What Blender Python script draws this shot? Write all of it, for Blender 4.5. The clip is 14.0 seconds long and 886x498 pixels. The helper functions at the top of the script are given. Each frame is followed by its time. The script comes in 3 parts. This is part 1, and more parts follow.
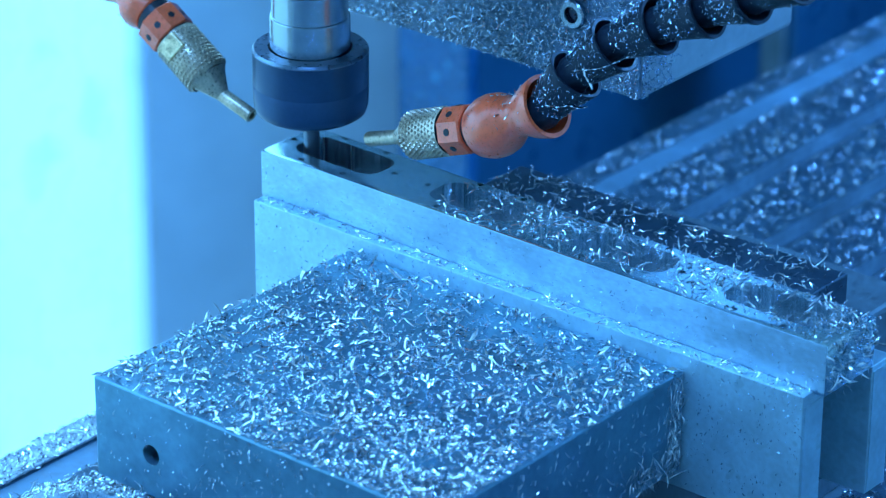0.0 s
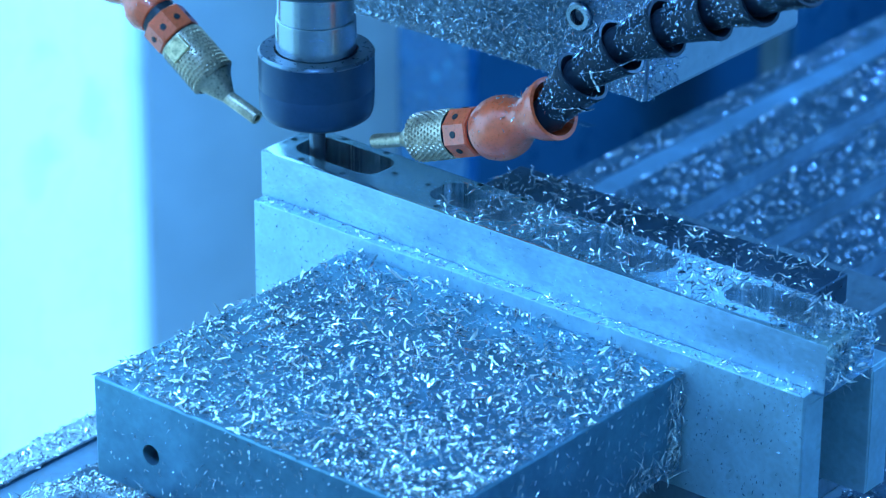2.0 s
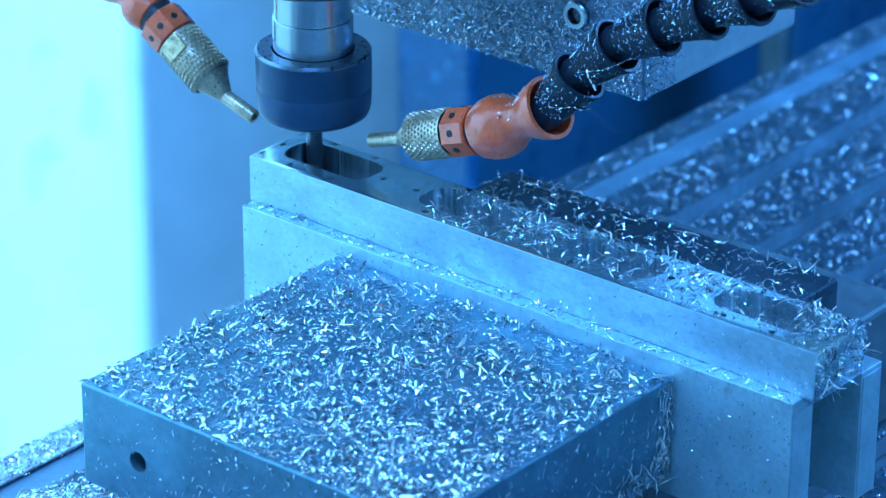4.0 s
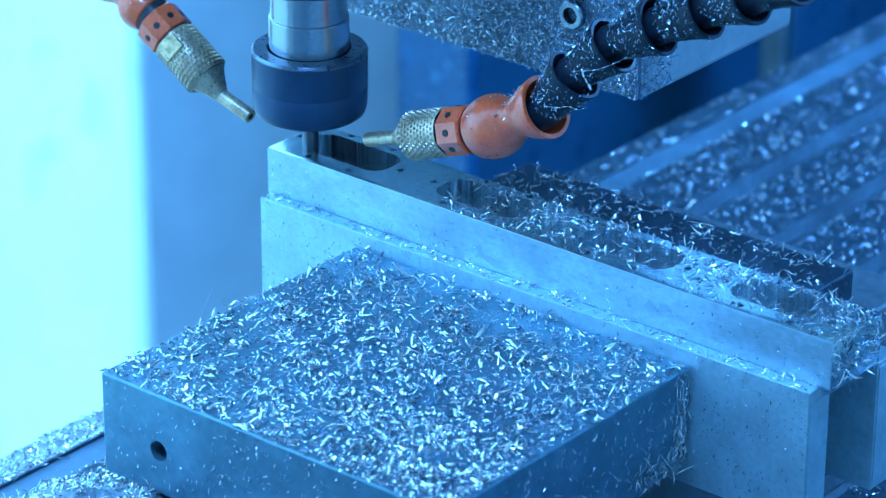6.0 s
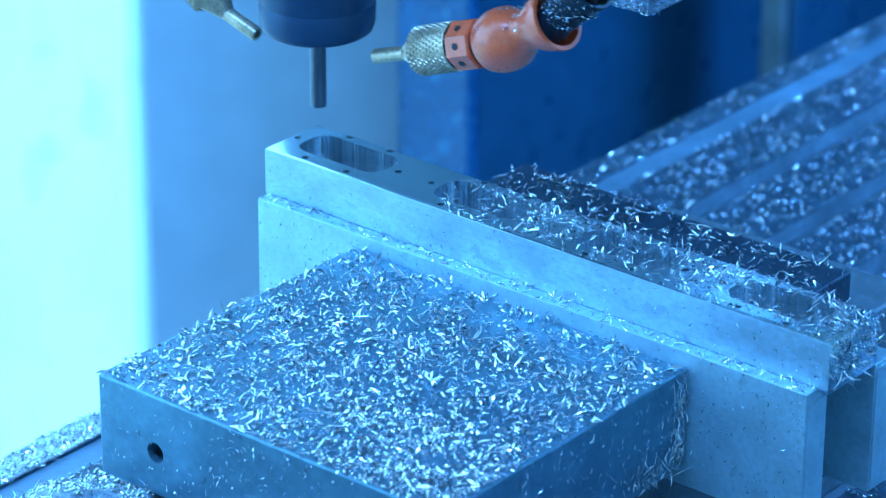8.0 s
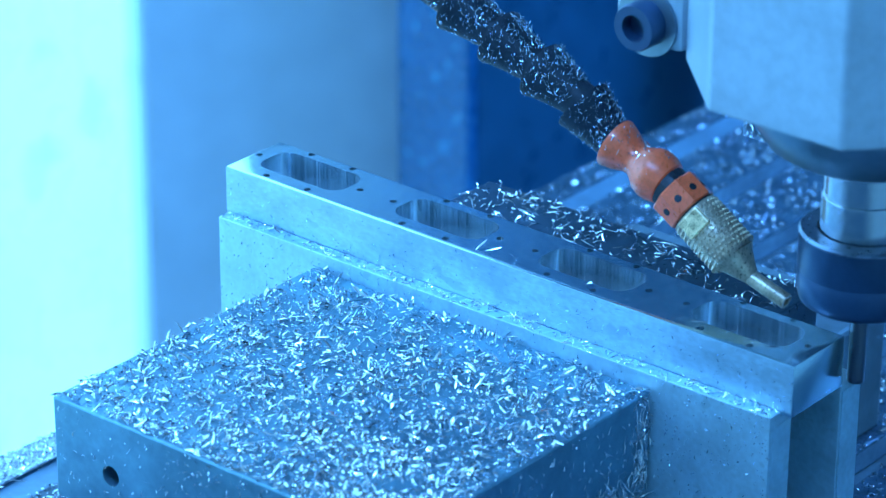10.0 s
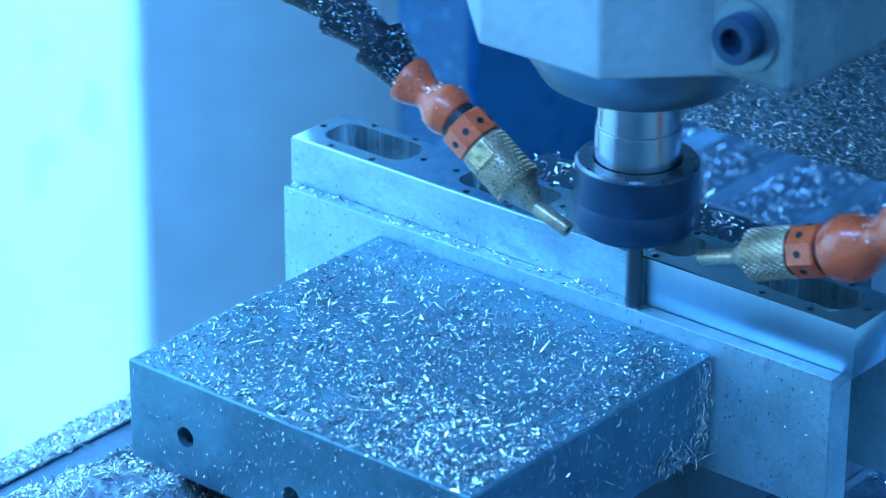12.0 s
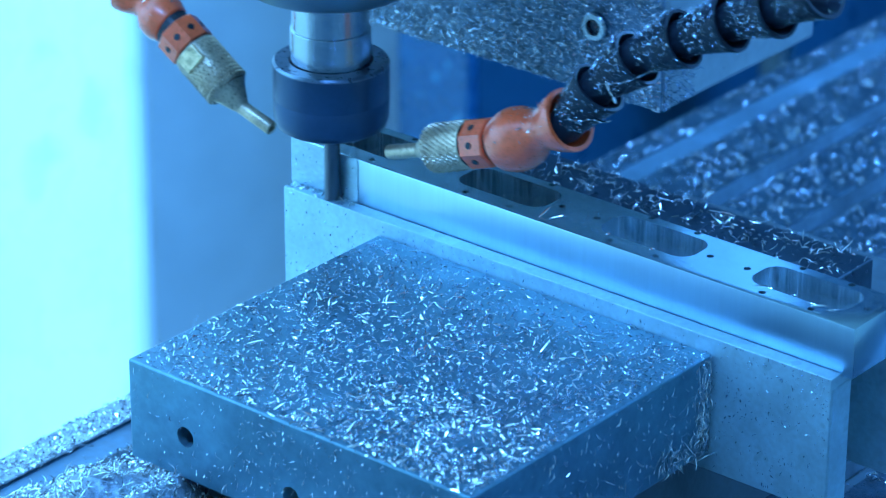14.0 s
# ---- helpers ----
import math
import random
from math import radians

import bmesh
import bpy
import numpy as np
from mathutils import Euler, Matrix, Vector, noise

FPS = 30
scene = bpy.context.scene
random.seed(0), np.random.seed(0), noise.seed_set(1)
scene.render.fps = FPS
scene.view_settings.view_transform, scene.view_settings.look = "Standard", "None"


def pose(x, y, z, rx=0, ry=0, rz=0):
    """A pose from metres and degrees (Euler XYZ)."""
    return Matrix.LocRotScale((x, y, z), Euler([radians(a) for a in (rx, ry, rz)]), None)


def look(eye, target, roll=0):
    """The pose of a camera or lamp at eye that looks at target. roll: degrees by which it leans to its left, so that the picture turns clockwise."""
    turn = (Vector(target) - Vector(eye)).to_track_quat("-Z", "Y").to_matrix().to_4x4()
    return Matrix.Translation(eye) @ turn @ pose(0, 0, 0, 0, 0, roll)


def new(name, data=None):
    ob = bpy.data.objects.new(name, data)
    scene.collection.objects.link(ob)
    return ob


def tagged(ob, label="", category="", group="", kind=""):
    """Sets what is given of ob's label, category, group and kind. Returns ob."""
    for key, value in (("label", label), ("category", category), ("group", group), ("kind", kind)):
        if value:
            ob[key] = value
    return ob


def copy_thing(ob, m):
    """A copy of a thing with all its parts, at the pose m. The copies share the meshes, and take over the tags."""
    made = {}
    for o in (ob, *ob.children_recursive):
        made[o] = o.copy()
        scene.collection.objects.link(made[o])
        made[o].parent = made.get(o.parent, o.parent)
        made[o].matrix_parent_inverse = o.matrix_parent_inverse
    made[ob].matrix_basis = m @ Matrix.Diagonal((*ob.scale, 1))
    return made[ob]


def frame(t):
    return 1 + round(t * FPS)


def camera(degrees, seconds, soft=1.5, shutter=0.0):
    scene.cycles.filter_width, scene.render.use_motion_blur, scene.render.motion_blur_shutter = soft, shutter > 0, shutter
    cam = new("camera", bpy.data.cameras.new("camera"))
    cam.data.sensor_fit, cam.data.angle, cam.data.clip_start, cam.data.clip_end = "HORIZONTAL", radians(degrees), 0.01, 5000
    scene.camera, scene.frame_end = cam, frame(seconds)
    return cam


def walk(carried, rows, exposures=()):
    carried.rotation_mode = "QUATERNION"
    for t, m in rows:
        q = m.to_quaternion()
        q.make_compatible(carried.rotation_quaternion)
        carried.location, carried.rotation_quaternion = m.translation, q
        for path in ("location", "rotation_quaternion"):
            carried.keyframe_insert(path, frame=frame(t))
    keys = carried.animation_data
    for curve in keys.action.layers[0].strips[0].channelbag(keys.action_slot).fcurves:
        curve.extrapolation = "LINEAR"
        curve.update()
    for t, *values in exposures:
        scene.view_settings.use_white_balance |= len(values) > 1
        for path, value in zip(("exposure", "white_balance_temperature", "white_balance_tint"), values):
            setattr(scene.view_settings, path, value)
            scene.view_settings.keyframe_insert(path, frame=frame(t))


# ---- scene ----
# ------------------------------------------------------------------ camera
cam = camera(14.829, 14.0, soft=1.1, shutter=0.5)
cam.data.dof.use_dof = True
cam.data.dof.focus_distance = 1.20
cam.data.dof.aperture_fstop = 15.0
EYE = Matrix.Translation((0.74647, -0.86746, 0.53094)) @ pose(0, 0, 0, 90 - 25.128, 0, 39.516) @ pose(0, 0, 0, 0, 0, 0.251)
walk(cam, [(0.0, EYE), (14.0, EYE)], [(0.0, 0.10), (3.0, 0.22), (7.0, 0.22), (8.0, 0.31), (11.0, 0.24), (12.5, 0.19), (14.0, 0.10)])

# ------------------------------------------------------------------ light
world = bpy.data.worlds.new("world")
scene.world = world
world.use_nodes = True
world.node_tree.nodes["Background"].inputs[0].default_value = (0.16, 0.42, 0.9, 1)
world.node_tree.nodes["Background"].inputs[1].default_value = 0.15


def area_lamp(name, place, target, sx, sy, power, colour):
    data = bpy.data.lights.new(name, "AREA")
    data.shape, data.size, data.size_y, data.energy, data.color = "RECTANGLE", sx, sy, power, colour
    ob = new(name, data)
    ob.matrix_world = look(place, target)
    return ob


area_lamp("window_daylight", (-0.57, -0.30, 0.20), (0.4, -0.25, 0.0), 1.5, 1.2, 11.5, (0.182, 0.55, 1.14))
area_lamp("led_bar_front", (0.08, -0.58, 0.95), (0.10, 0.0, 0.0), 0.9, 0.05, 13.0, (0.122, 0.43, 1.14))
# added lamp out of view, brightens the far end of the table
area_lamp("led_bar_back", (0.38, 1.00, 0.55), (0.14, 0.68, -0.1), 0.5, 0.05, 18.0, (0.098, 0.42, 1.14))

# ------------------------------------------------------------------ materials


def material(name, base, metal=0.0, rough=0.5, vary=0.25, scale=60.0, rough_vary=0.15, bump=0.15, bump_scale=400.0,
             stretch=(1, 1, 1), spots=None, spot_scale=150.0, spot_size=0.62, per_island=0.0, per_object=0.0, coat=0.0, emit=None, emit_strength=0.0):
    m = bpy.data.materials.new(name)
    m.use_nodes = True
    nt = m.node_tree
    n, l = nt.nodes, nt.links
    b = n["Principled BSDF"]
    tc = n.new("ShaderNodeTexCoord")
    mp = n.new("ShaderNodeMapping")
    mp.inputs["Scale"].default_value = stretch
    l.new(tc.outputs["Object"], mp.inputs["Vector"])

    def noise_tex(s, detail=4.0):
        t = n.new("ShaderNodeTexNoise")
        t.inputs["Scale"].default_value, t.inputs["Detail"].default_value = s, detail
        l.new(mp.outputs[0], t.inputs["Vector"])
        return t

    def remap(src, lo, hi, a=0.3, z=0.7):
        r = n.new("ShaderNodeMapRange")
        r.inputs["From Min"].default_value, r.inputs["From Max"].default_value = a, z
        r.inputs["To Min"].default_value, r.inputs["To Max"].default_value = lo, hi
        l.new(src, r.inputs["Value"])
        return r.outputs[0]

    big, small = noise_tex(scale), noise_tex(scale * 9.0, 6.0)
    mix = n.new("ShaderNodeMath")
    mix.operation = "MULTIPLY"
    l.new(remap(big.outputs["Fac"], 1 - vary, 1 + vary * 0.6), mix.inputs[0])
    l.new(remap(small.outputs["Fac"], 1 - vary * 0.6, 1 + vary * 0.5), mix.inputs[1])
    value = mix.outputs[0]
    for strength, node, sock in ((per_island, "ShaderNodeNewGeometry", "Random Per Island"), (per_object, "ShaderNodeObjectInfo", "Random")):
        if strength:
            g = n.new(node)
            k = n.new("ShaderNodeMath")
            k.operation = "MULTIPLY"
            l.new(value, k.inputs[0])
            l.new(remap(g.outputs[sock], 1 - strength, 1 + strength * 0.5, 0, 1), k.inputs[1])
            value = k.outputs[0]
    col = n.new("ShaderNodeVectorMath")
    col.operation = "SCALE"
    col.inputs[0].default_value = base
    l.new(value, col.inputs["Scale"])
    out = col.outputs[0]
    if spots:
        st = noise_tex(spot_scale, 2.0)
        mx = n.new("ShaderNodeMix")
        mx.data_type = "RGBA"
        l.new(remap(st.outputs["Fac"], 0, 1, spot_size, spot_size + 0.05), mx.inputs["Factor"])
        l.new(out, mx.inputs["A"])
        mx.inputs["B"].default_value = (*spots, 1)
        out = mx.outputs["Result"]
    l.new(out, b.inputs["Base Color"])
    b.inputs["Metallic"].default_value = metal
    l.new(remap(small.outputs["Fac"], max(rough - rough_vary, 0.03), min(rough + rough_vary, 1)), b.inputs["Roughness"])
    b.inputs["Coat Weight"].default_value = coat
    b.inputs["Coat Roughness"].default_value = 0.08
    if bump:
        bt = noise_tex(bump_scale, 5.0)
        bp = n.new("ShaderNodeBump")
        bp.inputs["Strength"].default_value, bp.inputs["Distance"].default_value = bump, 0.0008
        l.new(bt.outputs["Fac"], bp.inputs["Height"])
        l.new(bp.outputs[0], b.inputs["Normal"])
    if emit:
        b.inputs["Emission Color"].default_value = (*emit, 1)
        splash = n.new("ShaderNodeMath")
        splash.operation = "MULTIPLY"
        l.new(remap(noise_tex(7.0, 3.0).outputs["Fac"], emit_strength * 0.84, emit_strength, 0.30, 0.50), splash.inputs[0])
        l.new(remap(noise_tex(24.0, 3.0).outputs["Fac"], 1.0, 0.76, 0.56, 0.68), splash.inputs[1])
        l.new(splash.outputs[0], b.inputs["Emission Strength"])
    return m


M_VISE = material("oiled_steel", (0.155, 0.33, 0.42), 0.75, 0.37, 0.22, 34, 0.08, 0.06, 700)
M_FIXED_JAW = material("dark_vise_steel", (0.06, 0.11, 0.15), 0.6, 0.34, 0.3, 40, 0.08, 0.08, 600)
M_BED = material("dark_cast_iron", (0.13, 0.19, 0.22), 0.3, 0.55, 0.3, 40)
M_ALU = material("milled_aluminium", (0.54, 0.73, 0.77), 0.95, 0.22, 0.07, 45, 0.04, 0.03, 260, (1, 1, 0.25))
M_ROUGH = material("scuffed_stock_aluminium", (0.48, 0.67, 0.76), 0.80, 0.46, 0.22, 70, 0.08, 0.12, 420, (0.5, 1, 1), spots=(0.41, 0.58, 0.66), spot_scale=160, spot_size=0.58)
M_FINISH = material("side_milled_aluminium", (0.42, 0.60, 0.70), 0.97, 0.35, 0.05, 60, 0.03, 0, 500, (1, 1, 0.02))
M_JAW = material("soft_jaw_aluminium", (0.47, 0.68, 0.75), 0.65, 0.46, 0.16, 50, 0.08, 0.08, 500, spots=(0.41, 0.60, 0.65), spot_scale=130, spot_size=0.62)
# grey casting darkened for the right ear's shade, with stain spots
M_EAR = material("shaded_stained_casting", (0.17, 0.23, 0.25), 0.15, 0.42, 0.25, 40, 0.12, 0.08, 500, spots=(0.13, 0.18, 0.20), spot_scale=120, spot_size=0.62)
M_HEAD = material("grey_machine_casting", (0.34, 0.42, 0.46), 0.15, 0.42, 0.16, 25, 0.10, 0.04, 600, spots=(0.22, 0.28, 0.33), spot_scale=90, spot_size=0.72)
M_FLANGE = material("spindle_flange_steel", (0.20, 0.28, 0.33), 0.8, 0.34, 0.1, 40, 0.04, 0.02)
M_SHAFT = material("ground_spindle_steel", (0.46, 0.52, 0.58), 1.0, 0.24, 0.03, 60, 0.03, 0)
M_NUT = material("black_oxide_steel", (0.020, 0.060, 0.120), 0.4, 0.34, 0.10, 50, 0.02, 0.0)
# lip steel lightened to carry the window's reflection on the nut's edge
M_NUT_RIM = material("nut_lip_steel", (0.16, 0.22, 0.29), 0.9, 0.30, 0.2, 50, 0.05, 0)
M_RIM = material("worn_nut_rim", (0.35, 0.42, 0.50), 1.0, 0.25, 0.1, 50, 0.03, 0)
M_MILL = material("coated_carbide", (0.13, 0.15, 0.18), 0.9, 0.32, 0.03, 90, 0.04, 0)
M_CHIP = material("bright_aluminium_swarf", (0.91, 0.94, 0.97), 1.0, 0.19, 0.1, 80, 0.05, 0, per_island=0.6)
M_FINE = material("fine_aluminium_swarf", (0.50, 0.65, 0.80), 1.0, 0.20, 0.1, 80, 0.08, 0, per_island=0.7)
M_HEAP = material("packed_swarf", (0.30, 0.38, 0.44), 0.5, 0.42, 0.5, 260, 0.2, 0.9, 500)
M_COATED = material("swarf_coated_cover", (0.16, 0.26, 0.36), 0.4, 0.5, 0.5, 300, 0.2, 0.6, 900)
M_ORANGE = material("orange_hose_plastic", (0.98, 0.118, 0.035), 0.0, 0.36, 0.18, 90, 0.12, 0.12, 500, coat=0.7)
M_BLACK = material("black_hose_plastic", (0.013, 0.022, 0.034), 0.0, 0.45, 0.3, 90, 0.12, 0.15, 500)
M_BLACK.node_tree.nodes["Principled BSDF"].inputs["Specular IOR Level"].default_value = 0.2
M_BRASS = material("tarnished_brass", (0.60, 0.44, 0.30), 0.65, 0.36, 0.4, 120, 0.12, 0.12, 900)
M_BRASS_BRIGHT = material("bright_brass", (0.95, 0.66, 0.36), 0.5, 0.34, 0.6, 300, 0.12, 0.12, 900)
# near black, paints the shade inside holes and gaps
M_DARK = material("hole_and_gap_shade", (0.012, 0.016, 0.022), 0.2, 0.5, 0.2, 60)
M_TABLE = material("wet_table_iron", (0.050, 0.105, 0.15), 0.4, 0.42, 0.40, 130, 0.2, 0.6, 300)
M_GREY_WALL = material("grey_blue_sheet_metal", (0.51, 0.61, 0.68), 0.0, 0.42, 0.10, 3, 0.1, 0.03, 60)
M_BLUE = material("blue_machine_paint", (0.006, 0.070, 0.135), 0.0, 0.35, 0.2, 6, 0.1, 0.05, 60)
# M_BLUE made lighter for the column's lit face, plus droplets
M_BLUE_WET = material("lit_blue_paint_with_droplets", (0.005, 0.105, 0.245), 0.0, 0.30, 0.25, 12, 0.1, 0.1, 120, spots=(0.05, 0.30, 0.54), spot_scale=130, spot_size=0.64)
# colour set by the fill light it bounces back
M_INNER = material("enclosure_bounce_paint", (0.54, 0.57, 0.53), 0.0, 0.5, 0.1, 4, 0.1, 0.03, 60)
M_WINDOW = material("daylit_window_sheet", (0.7, 0.85, 0.9), 0.0, 0.3, 0.1, 5, 0.1, 0, emit=(0.30, 0.84, 1.14), emit_strength=0.97)

# paler copy of M_HEAP, with the window's light put into the colour
M_PACK = material("lit_packed_edge_swarf", (0.58, 0.65, 0.69), 0.15, 0.4, 0.5, 260, 0.2, 0.9, 500)
M_STRIP = material("oily_slot_strip", (0.13, 0.24, 0.33), 0.2, 0.45, 0.3, 30, 0.12, 0.1, 300)
# floor colour raised so that it throws light up the pocket walls
M_POCKET = material("wet_bounce_pocket_floor", (0.50, 0.58, 0.62), 0.4, 0.40, 0.15, 120, 0.1, 0.1, 500)
# slot wall iron, lightened to stand for light reaching into the slots
M_GROOVE = material("lit_wet_slot_iron", (0.20, 0.30, 0.37), 0.2, 0.5, 0.35, 30, 0.15, 0.3, 300)
M_POLISHED = material("polished_pocket_wall", (0.58, 0.72, 0.78), 0.90, 0.20, 0.30, 90, 0.08, 0.30, 260, (1, 1, 0.012))
# three falling glow steps that blur the window's edge into the wall
M_EDGE_GLOW = material("window_edge_glow", (0.4, 0.6, 0.7), 0.0, 0.4, 0.1, 5, 0.1, 0, emit=(0.27, 0.78, 1.10), emit_strength=0.93)
M_EDGE_GLOW_MID = material("window_edge_glow_mid", (0.4, 0.6, 0.7), 0.0, 0.4, 0.1, 5, 0.1, 0, emit=(0.21, 0.66, 1.02), emit_strength=0.84)
M_EDGE_GLOW_DIM = material("window_edge_glow_dim", (0.4, 0.6, 0.7), 0.0, 0.4, 0.1, 5, 0.1, 0, emit=(0.14, 0.46, 0.88), emit_strength=0.60)

# ------------------------------------------------------------------ mesh helpers


def part(name, bm, mat, parent=None, label="", smooth=0.0):
    me = bpy.data.meshes.new(name)
    bm.to_mesh(me)
    bm.free()
    me.materials.append(mat)
    if smooth:
        me.polygons.foreach_set("use_smooth", [True] * len(me.polygons))
        me.set_sharp_from_angle(angle=radians(smooth))
    ob = new(name, me)
    ob.parent = parent
    if label:
        ob["label"] = label
    return ob


def box(x0, x1, y0, y1, z0, z1, bevel=0.0, segments=2, bm=None):
    bm = bm or bmesh.new()
    made = bmesh.ops.create_cube(bm, size=1.0, matrix=Matrix.Translation(((x0 + x1) / 2, (y0 + y1) / 2, (z0 + z1) / 2)) @ Matrix.Diagonal((x1 - x0, y1 - y0, z1 - z0, 1)))
    if bevel:
        edges = list({e for v in made["verts"] for e in v.link_edges})
        bmesh.ops.bevel(bm, geom=edges, offset=bevel, segments=segments, affect="EDGES", profile=0.5)
    return bm


def prism(outline, z0, z1, bevel=0.0):
    bm = bmesh.new()
    face = bm.faces.new([bm.verts.new((x, y, z0)) for x, y in outline])
    up = bmesh.ops.extrude_face_region(bm, geom=[face])
    bmesh.ops.translate(bm, vec=(0, 0, z1 - z0), verts=[v for v in up["geom"] if isinstance(v, bmesh.types.BMVert)])
    bmesh.ops.recalc_face_normals(bm, faces=bm.faces)
    if bevel:
        bmesh.ops.bevel(bm, geom=list(bm.edges), offset=bevel, segments=2, affect="EDGES", profile=0.5)
    return bm


def lathe(profile, n=48, m=None, bm=None):
    """A turned body: profile of (radius, height) from bottom to top."""
    bm = bm or bmesh.new()
    m = m or Matrix()
    rings = []
    for r, z in profile:
        if r < 1e-6:
            rings.append([bm.verts.new(m @ Vector((0, 0, z)))])
        else:
            rings.append([bm.verts.new(m @ Vector((r * math.cos(a), r * math.sin(a), z))) for a in (2 * math.pi * i / n for i in range(n))])
    for a, b in zip(rings, rings[1:]):
        for i in range(n):
            j = (i + 1) % n
            if len(a) == 1 and len(b) > 1:
                bm.faces.new((a[0], b[j], b[i]))
            elif len(b) == 1 and len(a) > 1:
                bm.faces.new((a[i], a[j], b[0]))
            elif len(a) > 1:
                bm.faces.new((a[i], a[j], b[j], b[i]))
    bmesh.ops.recalc_face_normals(bm, faces=bm.faces)
    return bm


def aim(a, b):
    """Local z runs from a to b."""
    a, b = Vector(a), Vector(b)
    return Matrix.Translation(a) @ (b - a).to_track_quat("Z", "Y").to_matrix().to_4x4()


def rounded_rect(x0, x1, y0, y1, r, n=7):
    pts = []
    for cx, cy, a0 in ((x1 - r, y1 - r, 0), (x0 + r, y1 - r, 90), (x0 + r, y0 + r, 180), (x1 - r, y0 + r, 270)):
        pts += [(cx + r * math.cos(radians(a0 + 90 * i / n)), cy + r * math.sin(radians(a0 + 90 * i / n))) for i in range(n + 1)]
    return pts


def cut(bm, cutters):
    """bm with the cutters taken out of it."""
    objects = []
    for one in (bm, *cutters):
        me = bpy.data.meshes.new("cut")
        one.to_mesh(me)
        one.free()
        objects.append(new("cut", me))
    body = objects[0]
    for c in objects[1:]:
        mod = body.modifiers.new("cut", "BOOLEAN")
        mod.operation, mod.solver, mod.object = "DIFFERENCE", "EXACT", c
    deps = bpy.context.evaluated_depsgraph_get()
    out = bmesh.new()
    out.from_mesh(body.evaluated_get(deps).to_mesh())
    for o in objects:
        bpy.data.objects.remove(o, do_unlink=True)
    return out


def thing(name, label, category, group="", kind=""):
    return tagged(new(name), label, category, group, kind)


RNG = np.random.default_rng(7)


def slivers(name, centres, length, width, mat, parent=None, lift=0.25, curl=0.9, frames=None, label="", heading=None):
    """Curled metal slivers, one closed body each, scattered about the centres. frames: (across, up) axes of the surface they lie on."""
    c = np.asarray(centres, float)
    n = len(c)
    ln = np.minimum(np.exp(RNG.normal(0, 0.47, n)), 2.2) * length
    wd = np.minimum(np.exp(RNG.normal(0, 0.35, n)), 1.6) * width
    s = np.array([-1.0, -0.4, 0.35, 1.0])
    cu = RNG.normal(0, curl, n)
    tw = RNG.normal(0, 1.0, n)
    local = np.zeros((n, 4, 3, 3))
    for k in range(4):
        bend = cu * s[k]
        rad = ln / 2
        px = rad * s[k] * np.cos(bend * 0.5)
        py = rad * (1 - s[k] ** 2) * 0.35 * cu
        pz = rad * (1 - s[k] ** 2) * 0.30 * np.abs(cu)
        taper = 1.0 - 0.72 * abs(s[k]) ** 2
        for j, (u, v) in enumerate(((-1, 0), (1, 0), (0.1, 0.24))):
            a = tw * s[k]
            local[:, k, j, 0] = px
            local[:, k, j, 1] = py + wd / 2 * taper * (u * np.cos(a) - v * np.sin(a))
            local[:, k, j, 2] = pz + wd / 2 * taper * (u * np.sin(a) + v * np.cos(a))
    az = RNG.uniform(0, 2 * np.pi, n) if heading is None else RNG.normal(heading, 0.55, n)
    el = RNG.normal(0, lift, n)
    ro = RNG.uniform(-0.9, 0.9, n)
    # roll about the length, then lift, then turn
    x, y, z = local[..., 0], local[..., 1], local[..., 2]
    cr, sr = np.cos(ro)[:, None, None], np.sin(ro)[:, None, None]
    y, z = y * cr - z * sr, y * sr + z * cr
    ce, se = np.cos(el)[:, None, None], np.sin(el)[:, None, None]
    x, z = x * ce - z * se, x * se + z * ce
    ca, sa = np.cos(az)[:, None, None], np.sin(az)[:, None, None]
    x, y = x * ca - y * sa, x * sa + y * ca
    z = z - z.min(axis=(1, 2), keepdims=True) - 0.0001
    if frames is None:
        pts = np.stack([x, y, z], -1)
    else:
        across, along, up = [np.asarray(v, float) for v in frames]
        pts = x[..., None] * across + y[..., None] * along + z[..., None] * up
    pts = (pts + c[:, None, None, :]).reshape(-1, 3)
    faces = []
    for i in range(n):
        o = i * 12
        for k in range(3):
            for j in range(3):
                a, b = o + k * 3 + j, o + k * 3 + (j + 1) % 3
                faces.append((a, b, b + 3, a + 3))
        faces.append((o + 2, o + 1, o))
        faces.append((o + 9, o + 10, o + 11))
    me = bpy.data.meshes.new(name)
    me.from_pydata(pts.tolist(), [], faces)
    me.materials.append(mat)
    ob = new(name, me)
    ob.parent = parent
    tagged(ob, label, "", "", "stuff")
    return ob


def scatter(n, x0, x1, y0, y1, z, clump=0.0, cells=9.0):
    """Places on a flat patch, thicker in clumps."""
    out = []
    while len(out) < n:
        x, y = RNG.uniform(x0, x1), RNG.uniform(y0, y1)
        d = 0.5 + 0.5 * noise.noise(Vector((x * cells * 10, y * cells * 10, 1.7)))
        if RNG.random() > clump * (1 - d) * 1.6:
            out.append((x, y, z))
    return out


# ------------------------------------------------------------------ plan, in metres
VISE_W, VISE_FRONT, VISE_H = 0.1518, -0.1322, 0.038
WORK_X0, WORK_X1, WORK_Y0, WORK_Y1, WORK_Z0, WORK_Z1 = -0.0488, 0.2045, 0.0064, 0.0363, 0.0048, 0.0240
JAW_X0, JAW_X1, JAW_TOP, JAW_LOW = -0.0471, 0.2004, 0.0061, -0.0455
TABLE_Z = -0.090
AXIS_Y = 0.00336

# ------------------------------------------------------------------ the enclosure


def setting(name, bm, mat, label, category):
    ob = part(name, bm, mat)
    return tagged(ob, label, category, "", "structure")


